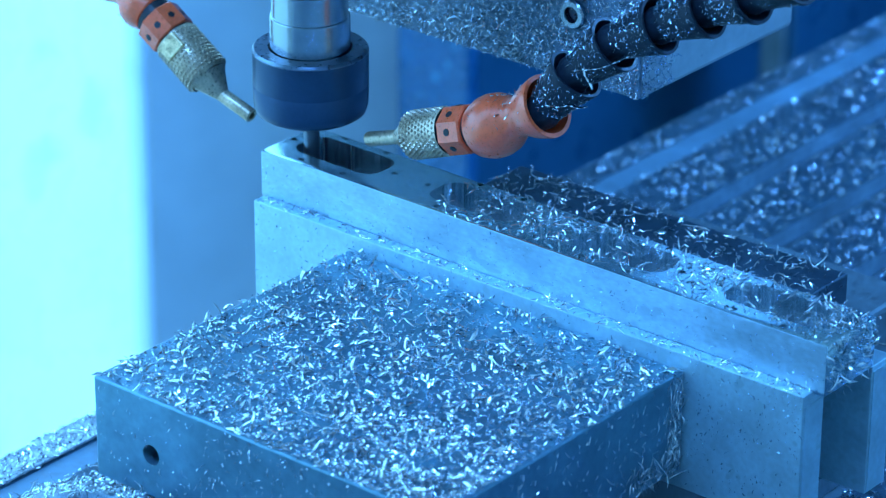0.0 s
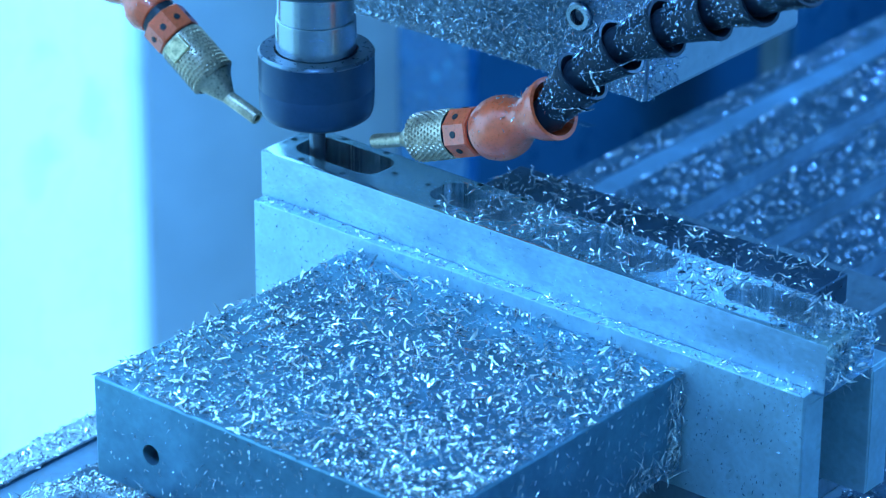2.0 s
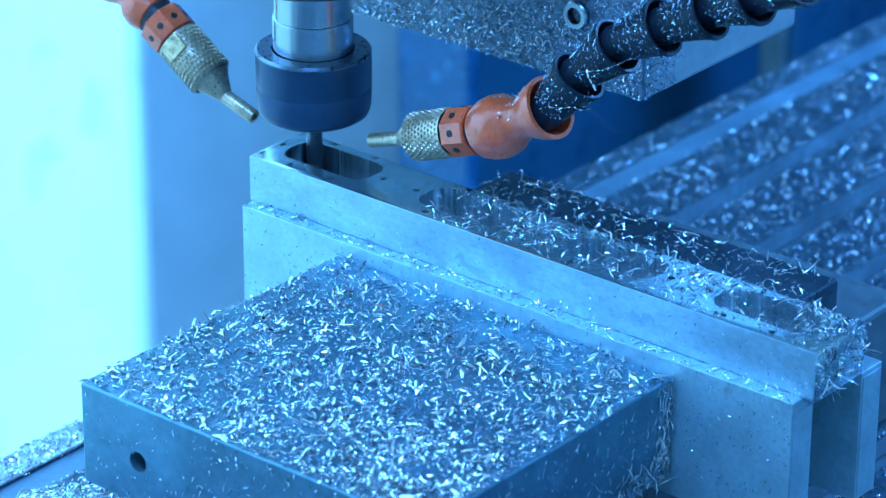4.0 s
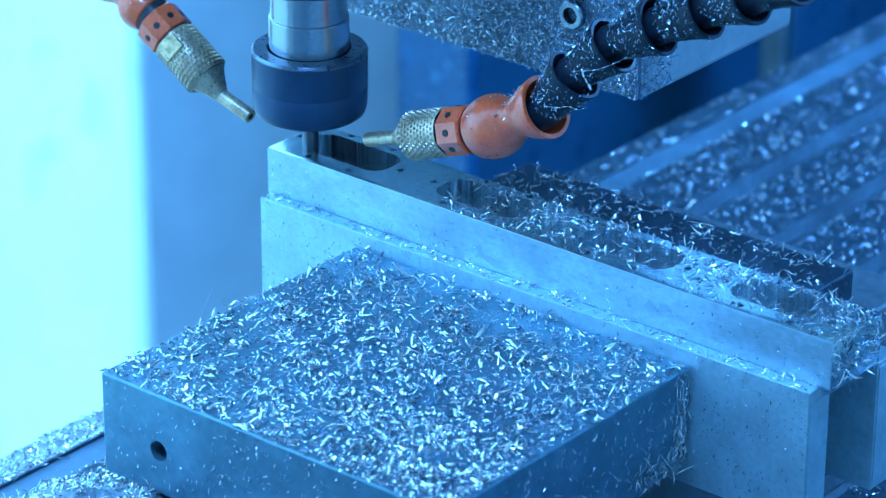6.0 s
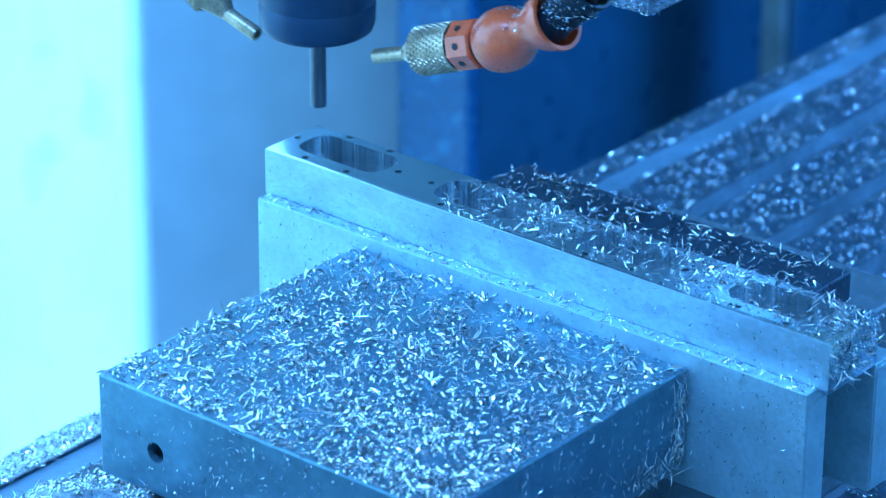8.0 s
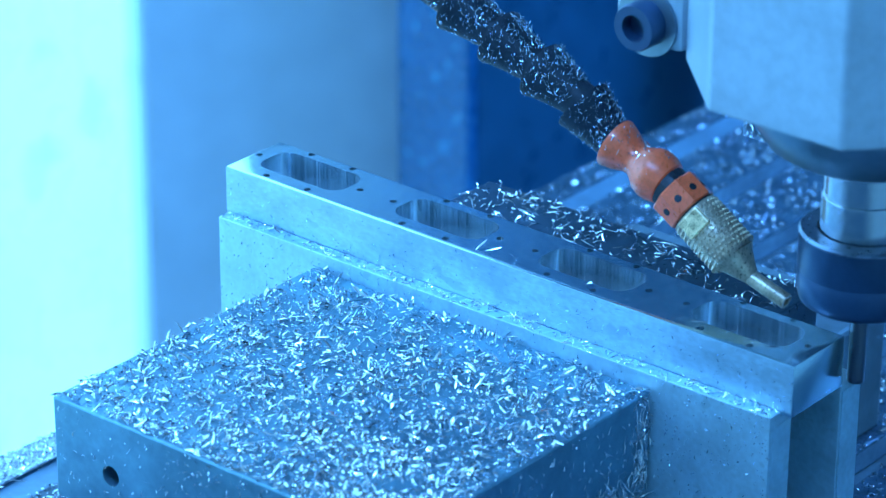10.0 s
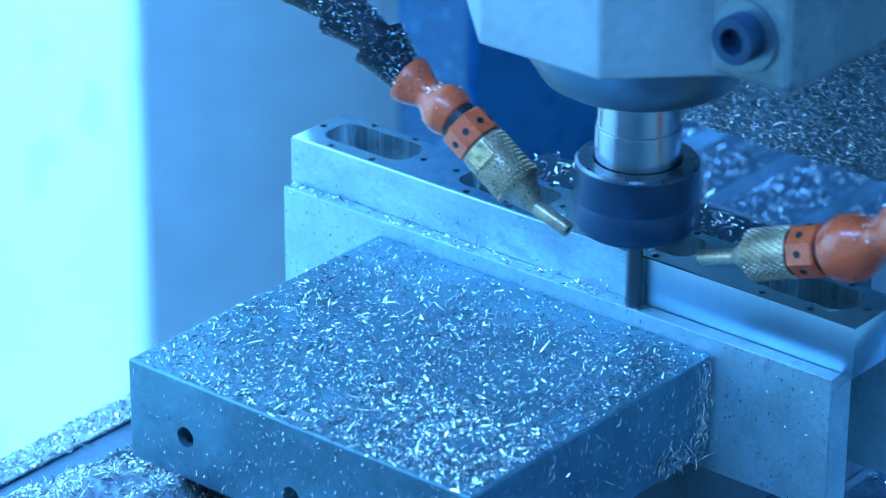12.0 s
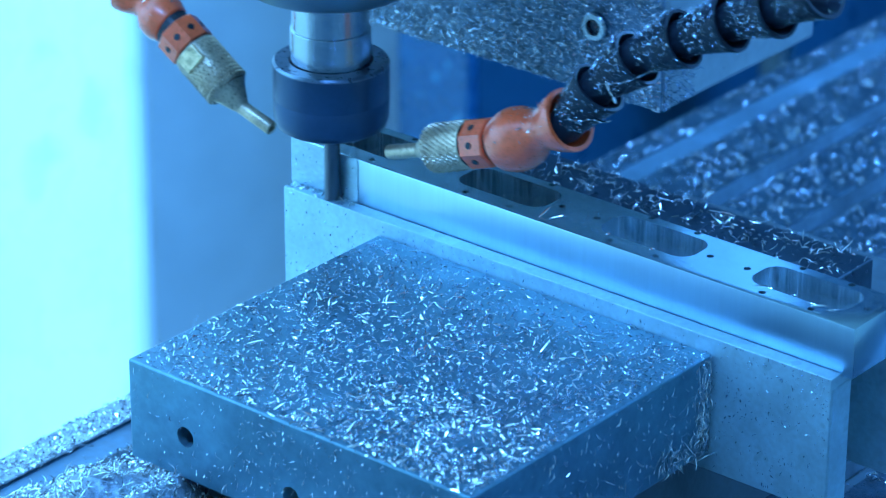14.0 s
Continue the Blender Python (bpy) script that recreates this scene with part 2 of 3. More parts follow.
def build_enclosure():
    setting("wall_west", prism([(-0.66, 0.4937), (-0.608, 0.4937), (-0.475, 0.722), (-0.475, 1.30), (-0.66, 1.30)], -0.90, 1.00), M_GREY_WALL, "smooth grey-blue sheet metal enclosure wall", "wall")
    setting("wall_west_sill", box(-0.66, -0.60, -1.20, 0.4935, -0.90, -0.72), M_GREY_WALL, "grey-blue sheet metal below the window", "wall")
    w = thing("window_1", "overexposed daylit window sheet with faint splashes", "window", kind="structure")
    part("pane", box(-0.625, -0.61, -1.20, 0.4760, -0.72, 1.00), M_WINDOW, w)
    # added glowing strips: the pane's light fades out over them
    part("window_seal", box(-0.625, -0.61, 0.4762, 0.4830, -0.72, 1.00), M_EDGE_GLOW, w, "added glowing strip that softens the window's edge")
    part("seal_core", box(-0.6245, -0.6105, 0.4832, 0.4885, -0.72, 1.00), M_EDGE_GLOW_MID, w)
    part("seal_lip", box(-0.624, -0.611, 0.4887, 0.4935, -0.72, 1.00), M_EDGE_GLOW_DIM, w, "dimmest added strip of the softened window edge")
    part("window_frame", box(-0.640, -0.6255, 0.470, 0.4935, -0.72, 1.00, 0.001), M_GREY_WALL, w)
    setting("wall_north", box(-0.66, 1.10, 1.30, 1.36, -0.80, 1.00), M_BLUE, "dark blue painted back wall of the enclosure", "wall")
    # unseen sides that close the enclosure and bounce light onto the vise
    setting("wall_east", box(1.04, 1.10, -1.20, 1.30, -0.80, 1.00), M_INNER, "unseen side wall of the enclosure, pale to bounce light", "wall")
    setting("wall_south", box(-0.60, 1.04, -1.26, -1.20, -0.80, 1.00), M_INNER, "unseen front wall of the enclosure, pale to bounce light", "wall")
    setting("floor", box(-0.66, 1.10, -1.26, 1.36, -0.96, -0.90), M_INNER, "wet pale painted machine base pan", "floor")
    setting("ceiling", box(-0.66, 1.10, -1.26, 1.36, 1.00, 1.05), M_INNER, "unseen enclosure roof, pale to bounce light", "ceiling")
    col = thing("machine_column", "blue painted machine column wet with droplets", "machine column")
    part("front_face", box(-0.495, -0.440, 0.594, 0.604, -0.90, 0.70, 0.002), M_BLUE_WET, col, "blue paint spotted with coolant droplets")
    part("body", box(-0.4945, -0.4405, 0.6045, 1.20, -0.90, 0.70), M_BLUE, col)
    part("edge_strip", box(-0.4968, -0.4952, 0.596, 0.606, -0.90, 0.70, 0.0006), M_BLUE_WET, col, "thin light blue column edge")
    post = thing("guide_post", "dark blue upright guide post behind the table", "post")
    part("post", box(-0.371, -0.345, 0.80, 0.86, -0.90, 0.60, 0.003), M_BLUE, post)
    part("cover_strip", box(-0.366, -0.350, 0.793, 0.7995, -0.90, 0.60, 0.001), M_BED, post)


build_enclosure()

# ------------------------------------------------------------------ table, vise, jaws and work
ON_TABLE = []


def build_table():
    t = thing("machine_table", "wet T-slotted iron machine table strewn with swarf", "machine table")
    ON_TABLE.append(t)
    part("base", box(-0.104, 0.46, -0.50, 0.62, TABLE_Z - 0.06, TABLE_Z - 0.010, 0.002), M_BED, t, "slotted underside")
    grooves = [-0.082 + 0.046 * i for i in range(12)]
    edges = [-0.104] + grooves + [0.46]
    for i, (a, b) in enumerate(zip(edges, edges[1:])):
        a = a if i == 0 else a + 0.0065
        b = b if i == len(edges) - 2 else b - 0.0065
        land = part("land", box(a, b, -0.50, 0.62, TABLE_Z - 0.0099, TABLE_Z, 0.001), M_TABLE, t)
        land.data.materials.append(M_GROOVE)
        # side faces painted lighter than tops, as lit slot walls
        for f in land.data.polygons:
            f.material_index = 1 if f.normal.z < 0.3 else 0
    part("slot_strip", box(-0.0884, -0.0756, -0.50, 0.62, TABLE_Z - 0.0055, TABLE_Z - 0.0006, 0.0003), M_STRIP, t, "smooth strip closing the outermost slot")
    # pale slab under the slivers, coloured as brightly lit swarf
    part("packed_swarf", box(-0.1036, -0.0889, -0.49, 0.02, TABLE_Z, TABLE_Z + 0.0012, 0.0005), M_PACK, t, "packed swarf along the table edge")
    places = scatter(6000, -0.103, 0.01, -0.30, 0.02, TABLE_Z, 0.6) + scatter(26000, -0.103, 0.26, 0.10, 0.60, TABLE_Z, 0.5)
    places += scatter(3200, -0.1035, -0.0885, -0.32, 0.10, TABLE_Z + 0.0012, 0.3) + scatter(5000, -0.075, 0.015, -0.26, -0.02, TABLE_Z, 0.3)
    places = [p for p in places if min(abs(p[0] - g) for g in grooves) > 0.006 or RNG.random() < 0.2]
    places = [(x, y, z if min(abs(x - g) for g in grooves) > 0.006 else z - 0.010) for x, y, z in places]
    for name, some, ln, wd, mat in (("table_swarf", [p for p in places if p[1] < 0.05 or RNG.random() < 0.42], 0.0019, 0.0008, M_CHIP), ("table_fine_swarf", [p for p in places if p[1] > 0.05], 0.0021, 0.0006, M_FINE)):
        ob = slivers(name, some, ln, wd, mat, None, 0.22)
        tagged(ob, "aluminium slivers scattered over the machine table", "swarf", kind="stuff")
        ON_TABLE.append(ob)
    # heap against the front of the vise
    bm = bmesh.new()
    bmesh.ops.create_grid(bm, x_segments=50, y_segments=50, size=0.5)
    for v in bm.verts:
        x, y = v.co.x * 2, v.co.y * 2
        h = max(0.0, 1 - x * x - y * y)
        v.co = Vector((0.015 + 0.075 * x, -0.150 + 0.075 * y, TABLE_Z - 0.002 + 0.050 * h ** 0.7 * (1 + 0.25 * noise.noise(Vector((x * 5, y * 5, 0))))))
    heap = part("swarf_heap", bm, M_HEAP, None, smooth=60)
    tagged(heap, "heap of packed aluminium swarf against the vise", "swarf", kind="stuff")
    ON_TABLE.append(heap)
    pts = []
    for _ in range(9000):
        a, r = RNG.uniform(0, 2 * math.pi), math.sqrt(RNG.random()) * 0.98
        x, y = r * math.cos(a), r * math.sin(a)
        h = max(0.0, 1 - x * x - y * y)
        pts.append((0.015 + 0.075 * x, -0.150 + 0.075 * y, TABLE_Z - 0.0015 + 0.050 * h ** 0.7 * (1 + 0.25 * noise.noise(Vector((x * 5, y * 5, 0))))))
    ON_TABLE.append(tagged(slivers("heap_swarf", pts, 0.0030, 0.0006, M_CHIP, None, 0.5), "long bright slivers lying on the swarf heap", "swarf", kind="stuff"))


def build_vise():
    v = thing("machine_vise", "oiled grey steel machine vise under aluminium swarf", "vise")
    ON_TABLE.append(v)
    part("bed", box(0.016, 0.136, -0.120, 0.175, TABLE_Z, -0.0385, 0.002), M_BED, v, "dark vise bed")
    holes = [lathe([(0.0, 0), (0.0038, 0), (0.0038, 0.03), (0.0, 0.03)], 28, aim((x, VISE_FRONT - 0.004, z), (x, 0, z))) for x, z in ((0.0262, -0.0215), (0.0745, -0.0275), (0.125, -0.0215))]
    part("moving_jaw", cut(box(0, VISE_W, VISE_FRONT, -0.0002, -VISE_H, 0, 0.0007), holes), M_VISE, v, "dull steel block with tapped holes")
    # a darker steel than the moving jaw
    part("fixed_jaw", box(0.0004, VISE_W, 0.0500, 0.1012, -VISE_H, 0, 0.0008), M_FIXED_JAW, v, "dark fixed jaw")
    part("bed_ledge", box(0.004, 0.148, -0.100, 0.120, -0.0383, -0.0381), M_BED, v)


def build_jaws():
    for name, y0, y1, lip in (("front", 0.0, 0.0125, 0.0062), ("rear", 0.0372, 0.0496, 0.0)):
        j = thing("soft_jaw", "milled aluminium soft jaw clamped in the vise" if lip else "rear aluminium soft jaw behind the workpiece", "vise jaw", "soft jaws")
        ON_TABLE.append(j)
        if lip:
            step = [(y0, JAW_LOW), (y1, JAW_LOW), (y1, WORK_Z0 - 0.0001), (y0 + lip, WORK_Z0 - 0.0001), (y0 + lip, JAW_TOP), (y0, JAW_TOP)]
            bm = prism([(z, y) for y, z in step], JAW_X0, JAW_X1, 0.0003)
            bm.transform(Matrix(((0, 0, 1, 0), (0, 1, 0, 0), (1, 0, 0, 0), (0, 0, 0, 1))))
            bmesh.ops.recalc_face_normals(bm, faces=bm.faces)
            part("plate", bm, M_JAW, j)
            # the open end of the jaw
            part("end_chamfer", box(JAW_X1 + 0.0001, JAW_X1 + 0.0004, y0 + 0.0008, y1 - 0.0008, JAW_LOW + 0.001, JAW_TOP - 0.004), M_JAW, j, "saw-cut end face")
        else:
            part("plate", box(JAW_X0, JAW_X1 + 0.003, y0, y1, JAW_LOW, 0.004, 0.0003), M_JAW, j)
            part("end_chamfer", box(JAW_X1 + 0.0031, JAW_X1 + 0.0034, y0 + 0.0008, y1 - 0.0008, JAW_LOW + 0.001, 0.002), M_JAW, j, "saw-cut end face")


def build_work():
    w = thing("workpiece", "long milled aluminium bar with four rounded pockets", "workpiece")
    ON_TABLE.append(w)
    cutters = []
    for i in range(4):
        cx = -0.0213 + 0.0653 * i
        cutters.append(prism(rounded_rect(cx - 0.0204, cx + 0.0198, 0.0140, 0.0315, 0.0062), 0.0078, 0.03))
        for dx, y in ((-0.0249, 0.0220), (-0.0102, 0.0346), (0.0101, 0.0345), (-0.0102, 0.0097), (0.0098, 0.0098), (0.0246, 0.0220)):
            cutters.append(lathe([(0, 0.010), (0.00132, 0.010), (0.00132, 0.03), (0, 0.03)], 16, Matrix.Translation((cx + dx, y, 0))))
    bm = cut(box(WORK_X0, WORK_X1, WORK_Y0, WORK_Y1, WORK_Z0, WORK_Z1, 0.0006), cutters)
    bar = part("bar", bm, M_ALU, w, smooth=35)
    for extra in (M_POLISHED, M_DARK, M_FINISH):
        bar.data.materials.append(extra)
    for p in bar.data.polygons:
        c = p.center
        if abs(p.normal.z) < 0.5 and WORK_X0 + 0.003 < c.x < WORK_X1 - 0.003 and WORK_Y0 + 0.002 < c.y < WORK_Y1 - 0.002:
            # drilled hole walls take M_DARK: the shade of their depth is painted
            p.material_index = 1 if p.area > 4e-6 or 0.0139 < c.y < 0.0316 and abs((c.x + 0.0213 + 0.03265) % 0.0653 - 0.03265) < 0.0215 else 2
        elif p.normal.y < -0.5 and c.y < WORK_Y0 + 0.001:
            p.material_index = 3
    for i in range(4):
        cx = -0.0213 + 0.0653 * i
        part("pocket_floor", prism(rounded_rect(cx - 0.0200, cx + 0.0194, 0.0144, 0.0311, 0.0058), 0.0076, 0.0080), M_POCKET, w, "dull wet pocket floor, pale to bounce light up the walls")


build_table()
build_vise()
build_jaws()
build_work()

# swarf that stays where it lies
for name, places, ln, wd, mat, lab in (
        ("vise_fine_swarf", scatter(7000, 0.001, VISE_W - 0.001, VISE_FRONT + 0.001, -0.001, 0.0, 0.35), 0.0014, 0.00042, M_FINE, "fine aluminium swarf sprinkled on the vise top"),
        ("vise_bright_grains", scatter(3000, 0.001, VISE_W - 0.001, VISE_FRONT + 0.001, -0.004, 0.0, 0.4), 0.0013, 0.0005, M_CHIP, "bright swarf grains on the vise top"),
        ("vise_swarf", scatter(900, 0.001, VISE_W - 0.001, VISE_FRONT + 0.001, -0.020, 0.0, 0.6), 0.0030, 0.0007, M_CHIP, "bright slivers stuck to the vise top"),
        ("vise_corner_swarf", scatter(800, 0.075, VISE_W - 0.001, VISE_FRONT + 0.0005, -0.085, 0.0, 0.5), 0.0030, 0.0008, M_CHIP, "bright slivers gathered at the vise's front edge"),
        ("rear_jaw_swarf", scatter(1050, 0.001, VISE_W - 0.001, 0.051, 0.1005, 0.0, 0.6), 0.0038, 0.0005, M_CHIP, "bright slivers on the rear vise jaw")):
    ON_TABLE.append(tagged(slivers(name, places, ln, wd, mat), lab, "swarf", kind="stuff"))

# swarf stuck to upright faces
FRONT = ((1, 0, 0), (0, 0, 1), (0, -1, 0))
SIDE = ((0, 1, 0), (0, 0, 1), (1, 0, 0))


def upright(n, x0, x1, y0, y1, z0, z1, power=1.0):
    return np.c_[RNG.uniform(x0, x1, n), RNG.uniform(y0, y1, n), z1 - (z1 - z0) * RNG.random(n) ** power]


for name, places, ln, wd, mat, axes, lab in (
        ("vise_front_swarf", np.r_[upright(330, 0.002, VISE_W, VISE_FRONT, VISE_FRONT, -0.037, -0.001), upright(260, 0.05, VISE_W, VISE_FRONT, VISE_FRONT, -0.037, -0.001)], 0.0017, 0.00030, M_CHIP, FRONT, "fine swarf stuck to the vise front"),
        ("vise_side_swarf", upright(520, VISE_W, VISE_W, VISE_FRONT, -0.001, -0.037, -0.001, 0.8), 0.0021, 0.00026, M_CHIP, SIDE, "swarf stuck to the vise side"),
        ("vise_corner_strands", np.r_[upright(210, VISE_W, VISE_W, -0.009, -0.001, -0.038, -0.001), upright(150, VISE_W, VISE_W, -0.030, -0.003, -0.038, -0.027)], 0.0042, 0.00034, M_CHIP, SIDE, "long slivers caught between vise and jaw"),
        ("jaw_front_swarf", np.r_[upright(260, JAW_X0, 0.05, -0.0001, -0.0001, -0.03, JAW_TOP), upright(240, 0.05, JAW_X1, -0.0001, -0.0001, -0.02, JAW_TOP), upright(190, 0.154, JAW_X1, -0.0001, -0.0001, -0.045, JAW_TOP)], 0.0010, 0.00030, M_FINE, FRONT, "fine swarf stuck to the soft jaw")):
    ON_TABLE.append(tagged(slivers(name, places, ln, wd, mat, None, 0.3, 0.6, axes, heading=math.pi / 2 - 0.15), lab, "swarf", kind="stuff"))

# stock that the cutter takes off the bar's side, with what lies before it: (object, place along the bar)
SHAVED = []
edges = np.linspace(WORK_X0 + 0.0002, WORK_X1 - 0.0002, 85)
for a, b in zip(edges, edges[1:]):
    ob = part("stock_shaving", box(a, b, WORK_Y0 - 0.00028, WORK_Y0 - 0.00002, JAW_TOP + 0.0002, WORK_Z1 - 0.0003), M_ROUGH)
    tagged(ob, "thin scuffed layer of stock on the aluminium bar", "shaving", "stock layer on the bar")
    SHAVED.append((ob, float(a + b) / 2))
edges = np.linspace(WORK_X0, WORK_X1, 22)
for a, b in zip(edges, edges[1:]):
    lo, hi = max(a, JAW_X0 + 0.001), min(b, JAW_X1 - 0.001)
    ob = slivers("bar_front_swarf", upright(24, a, b, WORK_Y0 - 0.0003, WORK_Y0 - 0.0003, JAW_TOP, WORK_Z1, 0.6), 0.0010, 0.00030, M_FINE, None, 0.3, 0.6, FRONT)
    SHAVED.append((tagged(ob, "specks of swarf on the workpiece side", "swarf", "specks on the bar", "stuff"), (a + b) / 2))
    marks = bmesh.new()
    x = lo + 0.001
    while x < hi:
        box(-0.0008, 0.0008, -0.0026, 0.0026, 0, 0.00016, 0, bm=marks)
        bmesh.ops.transform(marks, matrix=pose(x, 0.0031, JAW_TOP - 0.00004, 0, RNG.uniform(4, 13), RNG.uniform(-38, -22)), verts=marks.verts[-8:])
        x += RNG.uniform(0.0030, 0.0050)
    ob = part("cutter_burr", marks, M_FINISH)
    SHAVED.append((tagged(ob, "slanted bright cutter burrs on the soft jaw ledge", "burr", "burrs on the ledge", "stuff"), (a + b) / 2))
    ob = slivers("ledge_swarf", scatter(26, lo, hi, 0.0005, 0.0060, JAW_TOP, 0.7), 0.0023, 0.0005, M_CHIP)
    SHAVED.append((tagged(ob, "curled swarf lying along the soft jaw ledge", "swarf", "swarf on the ledge", "stuff"), (a + b) / 2))

# loose swarf that the air jets blow away: (object, time of lift-off, landing offset)
BLOWN = []
for i in range(5):
    for j in range(4):
        x0, y0 = VISE_W * i / 5, VISE_FRONT * (j + 1) / 4
        ob = slivers("loose_swarf", scatter(118, x0 + 0.0005, x0 + VISE_W / 5, y0 + 0.0005, y0 - VISE_FRONT / 4, 0.0006, 0.8), 0.0027, 0.00095, M_CHIP, None, 0.42, 0.38)
        tagged(ob, "loose curled aluminium swarf lying on the vise", "swarf", "loose swarf on the vise", "stuff")
        BLOWN.append((ob, 10.62 + 0.03 * (4 - i) + 0.03 * j, (-0.10 - 0.05 * i, -0.36 + 0.05 * j, TABLE_Z)))
for i in range(5):
    x0 = VISE_W * i / 5
    ob = slivers("loose_flakes", scatter(34, x0 + 0.001, x0 + VISE_W / 5, VISE_FRONT + 0.002, -0.004, 0.0008, 0.8), 0.0042, 0.0010, M_CHIP, None, 0.4, 0.3)
    tagged(ob, "large bright aluminium flakes lying on the vise", "swarf", "loose swarf on the vise", "stuff")
    BLOWN.append((ob, 10.66 + 0.03 * (4 - i), (-0.10 - 0.05 * i, -0.33, TABLE_Z)))
for i in range(6):
    x0 = 0.03 + 0.029 * i
    x1 = min(x0 + 0.029, WORK_X1 - 0.001)
    places = scatter(110, x0, x1, WORK_Y0 + 0.001, WORK_Y1 - 0.001, WORK_Z1, 0.4)
    places += scatter(55 if i else 20, x0, x1, 0.024, WORK_Y1 - 0.001, WORK_Z1 + 0.0004, 0.4)
    if i == 5:
        places += scatter(90, WORK_X1 - 0.016, WORK_X1 - 0.001, WORK_Y0 + 0.001, WORK_Y1 - 0.002, WORK_Z1 + 0.0006, 0.3)
    # what lies over a pocket has fallen into it
    places = [(x, y, RNG.uniform(0.010, 0.0235) if 0.0145 < y < 0.0290 and any(abs(x - (-0.0216 + 0.0653 * k)) < 0.0195 for k in range(4)) else z) for x, y, z in places]
    ob = slivers("bar_swarf", places, 0.0034, 0.0006, M_CHIP, None, 0.4)
    tagged(ob, "loose curled aluminium swarf on the workpiece", "swarf", "loose swarf on the workpiece", "stuff")
    BLOWN.append((ob, 8.5 + 0.09 * i, (0.02, 0.17, TABLE_Z - WORK_Z1)))

ob = slivers("bar_end_swarf", upright(150, WORK_X1, WORK_X1, WORK_Y0, WORK_Y1, WORK_Z0, WORK_Z1, 1.5), 0.0036, 0.0007, M_CHIP, None, 0.6, 0.9, SIDE)
tagged(ob, "curled swarf hanging on the end of the workpiece", "swarf", "loose swarf on the workpiece", "stuff")
BLOWN.append((ob, 9.3, (0.06, 0.17, TABLE_Z - WORK_Z1)))

# single chips flung off by the cutter: (object, time of launch, start, end)
FLUNG = []
MODELS = [slivers("flying_chip", [(0, 0, 0)], 0.0052, 0.0010, M_CHIP, None, 0.12, 0.6) for _ in range(4)]
for k in range(276):
    model = MODELS[k % 4]
    ob = model if k < 4 else copy_thing(model, Matrix())
    tagged(ob, "single curled aluminium chip flung off by the cutter", "chip", "flung chips")
    ob["kind"] = "thing"
    FLUNG.append((ob, (7.5 * k / 140 if k < 140 else 10.25 + 0.55 * (k - 140) / 36 if k < 176 else 10.8 + 3.15 * (k - 176) / 100) + 0.03, RNG.uniform(0, 2 * math.pi), RNG.uniform(0.10, 0.26), RNG.uniform(0.015, 0.06), RNG.uniform(-30, 30, 3)))

# ------------------------------------------------------------------ the milling head; its origin is the spindle axis


def plastic_ring(m, bm=None):
    """Ball-and-socket hose element along local z, 20 mm long: ball below, flared socket above."""
    return lathe([(0.0050, -0.005), (0.0068, -0.001), (0.0066, 0.0025), (0.0078, 0.0090), (0.0096, 0.0172), (0.0106, 0.0198), (0.0105, 0.0207), (0.0094, 0.0207), (0.0080, 0.0160), (0.0045, 0.0110)], 28, m, bm)


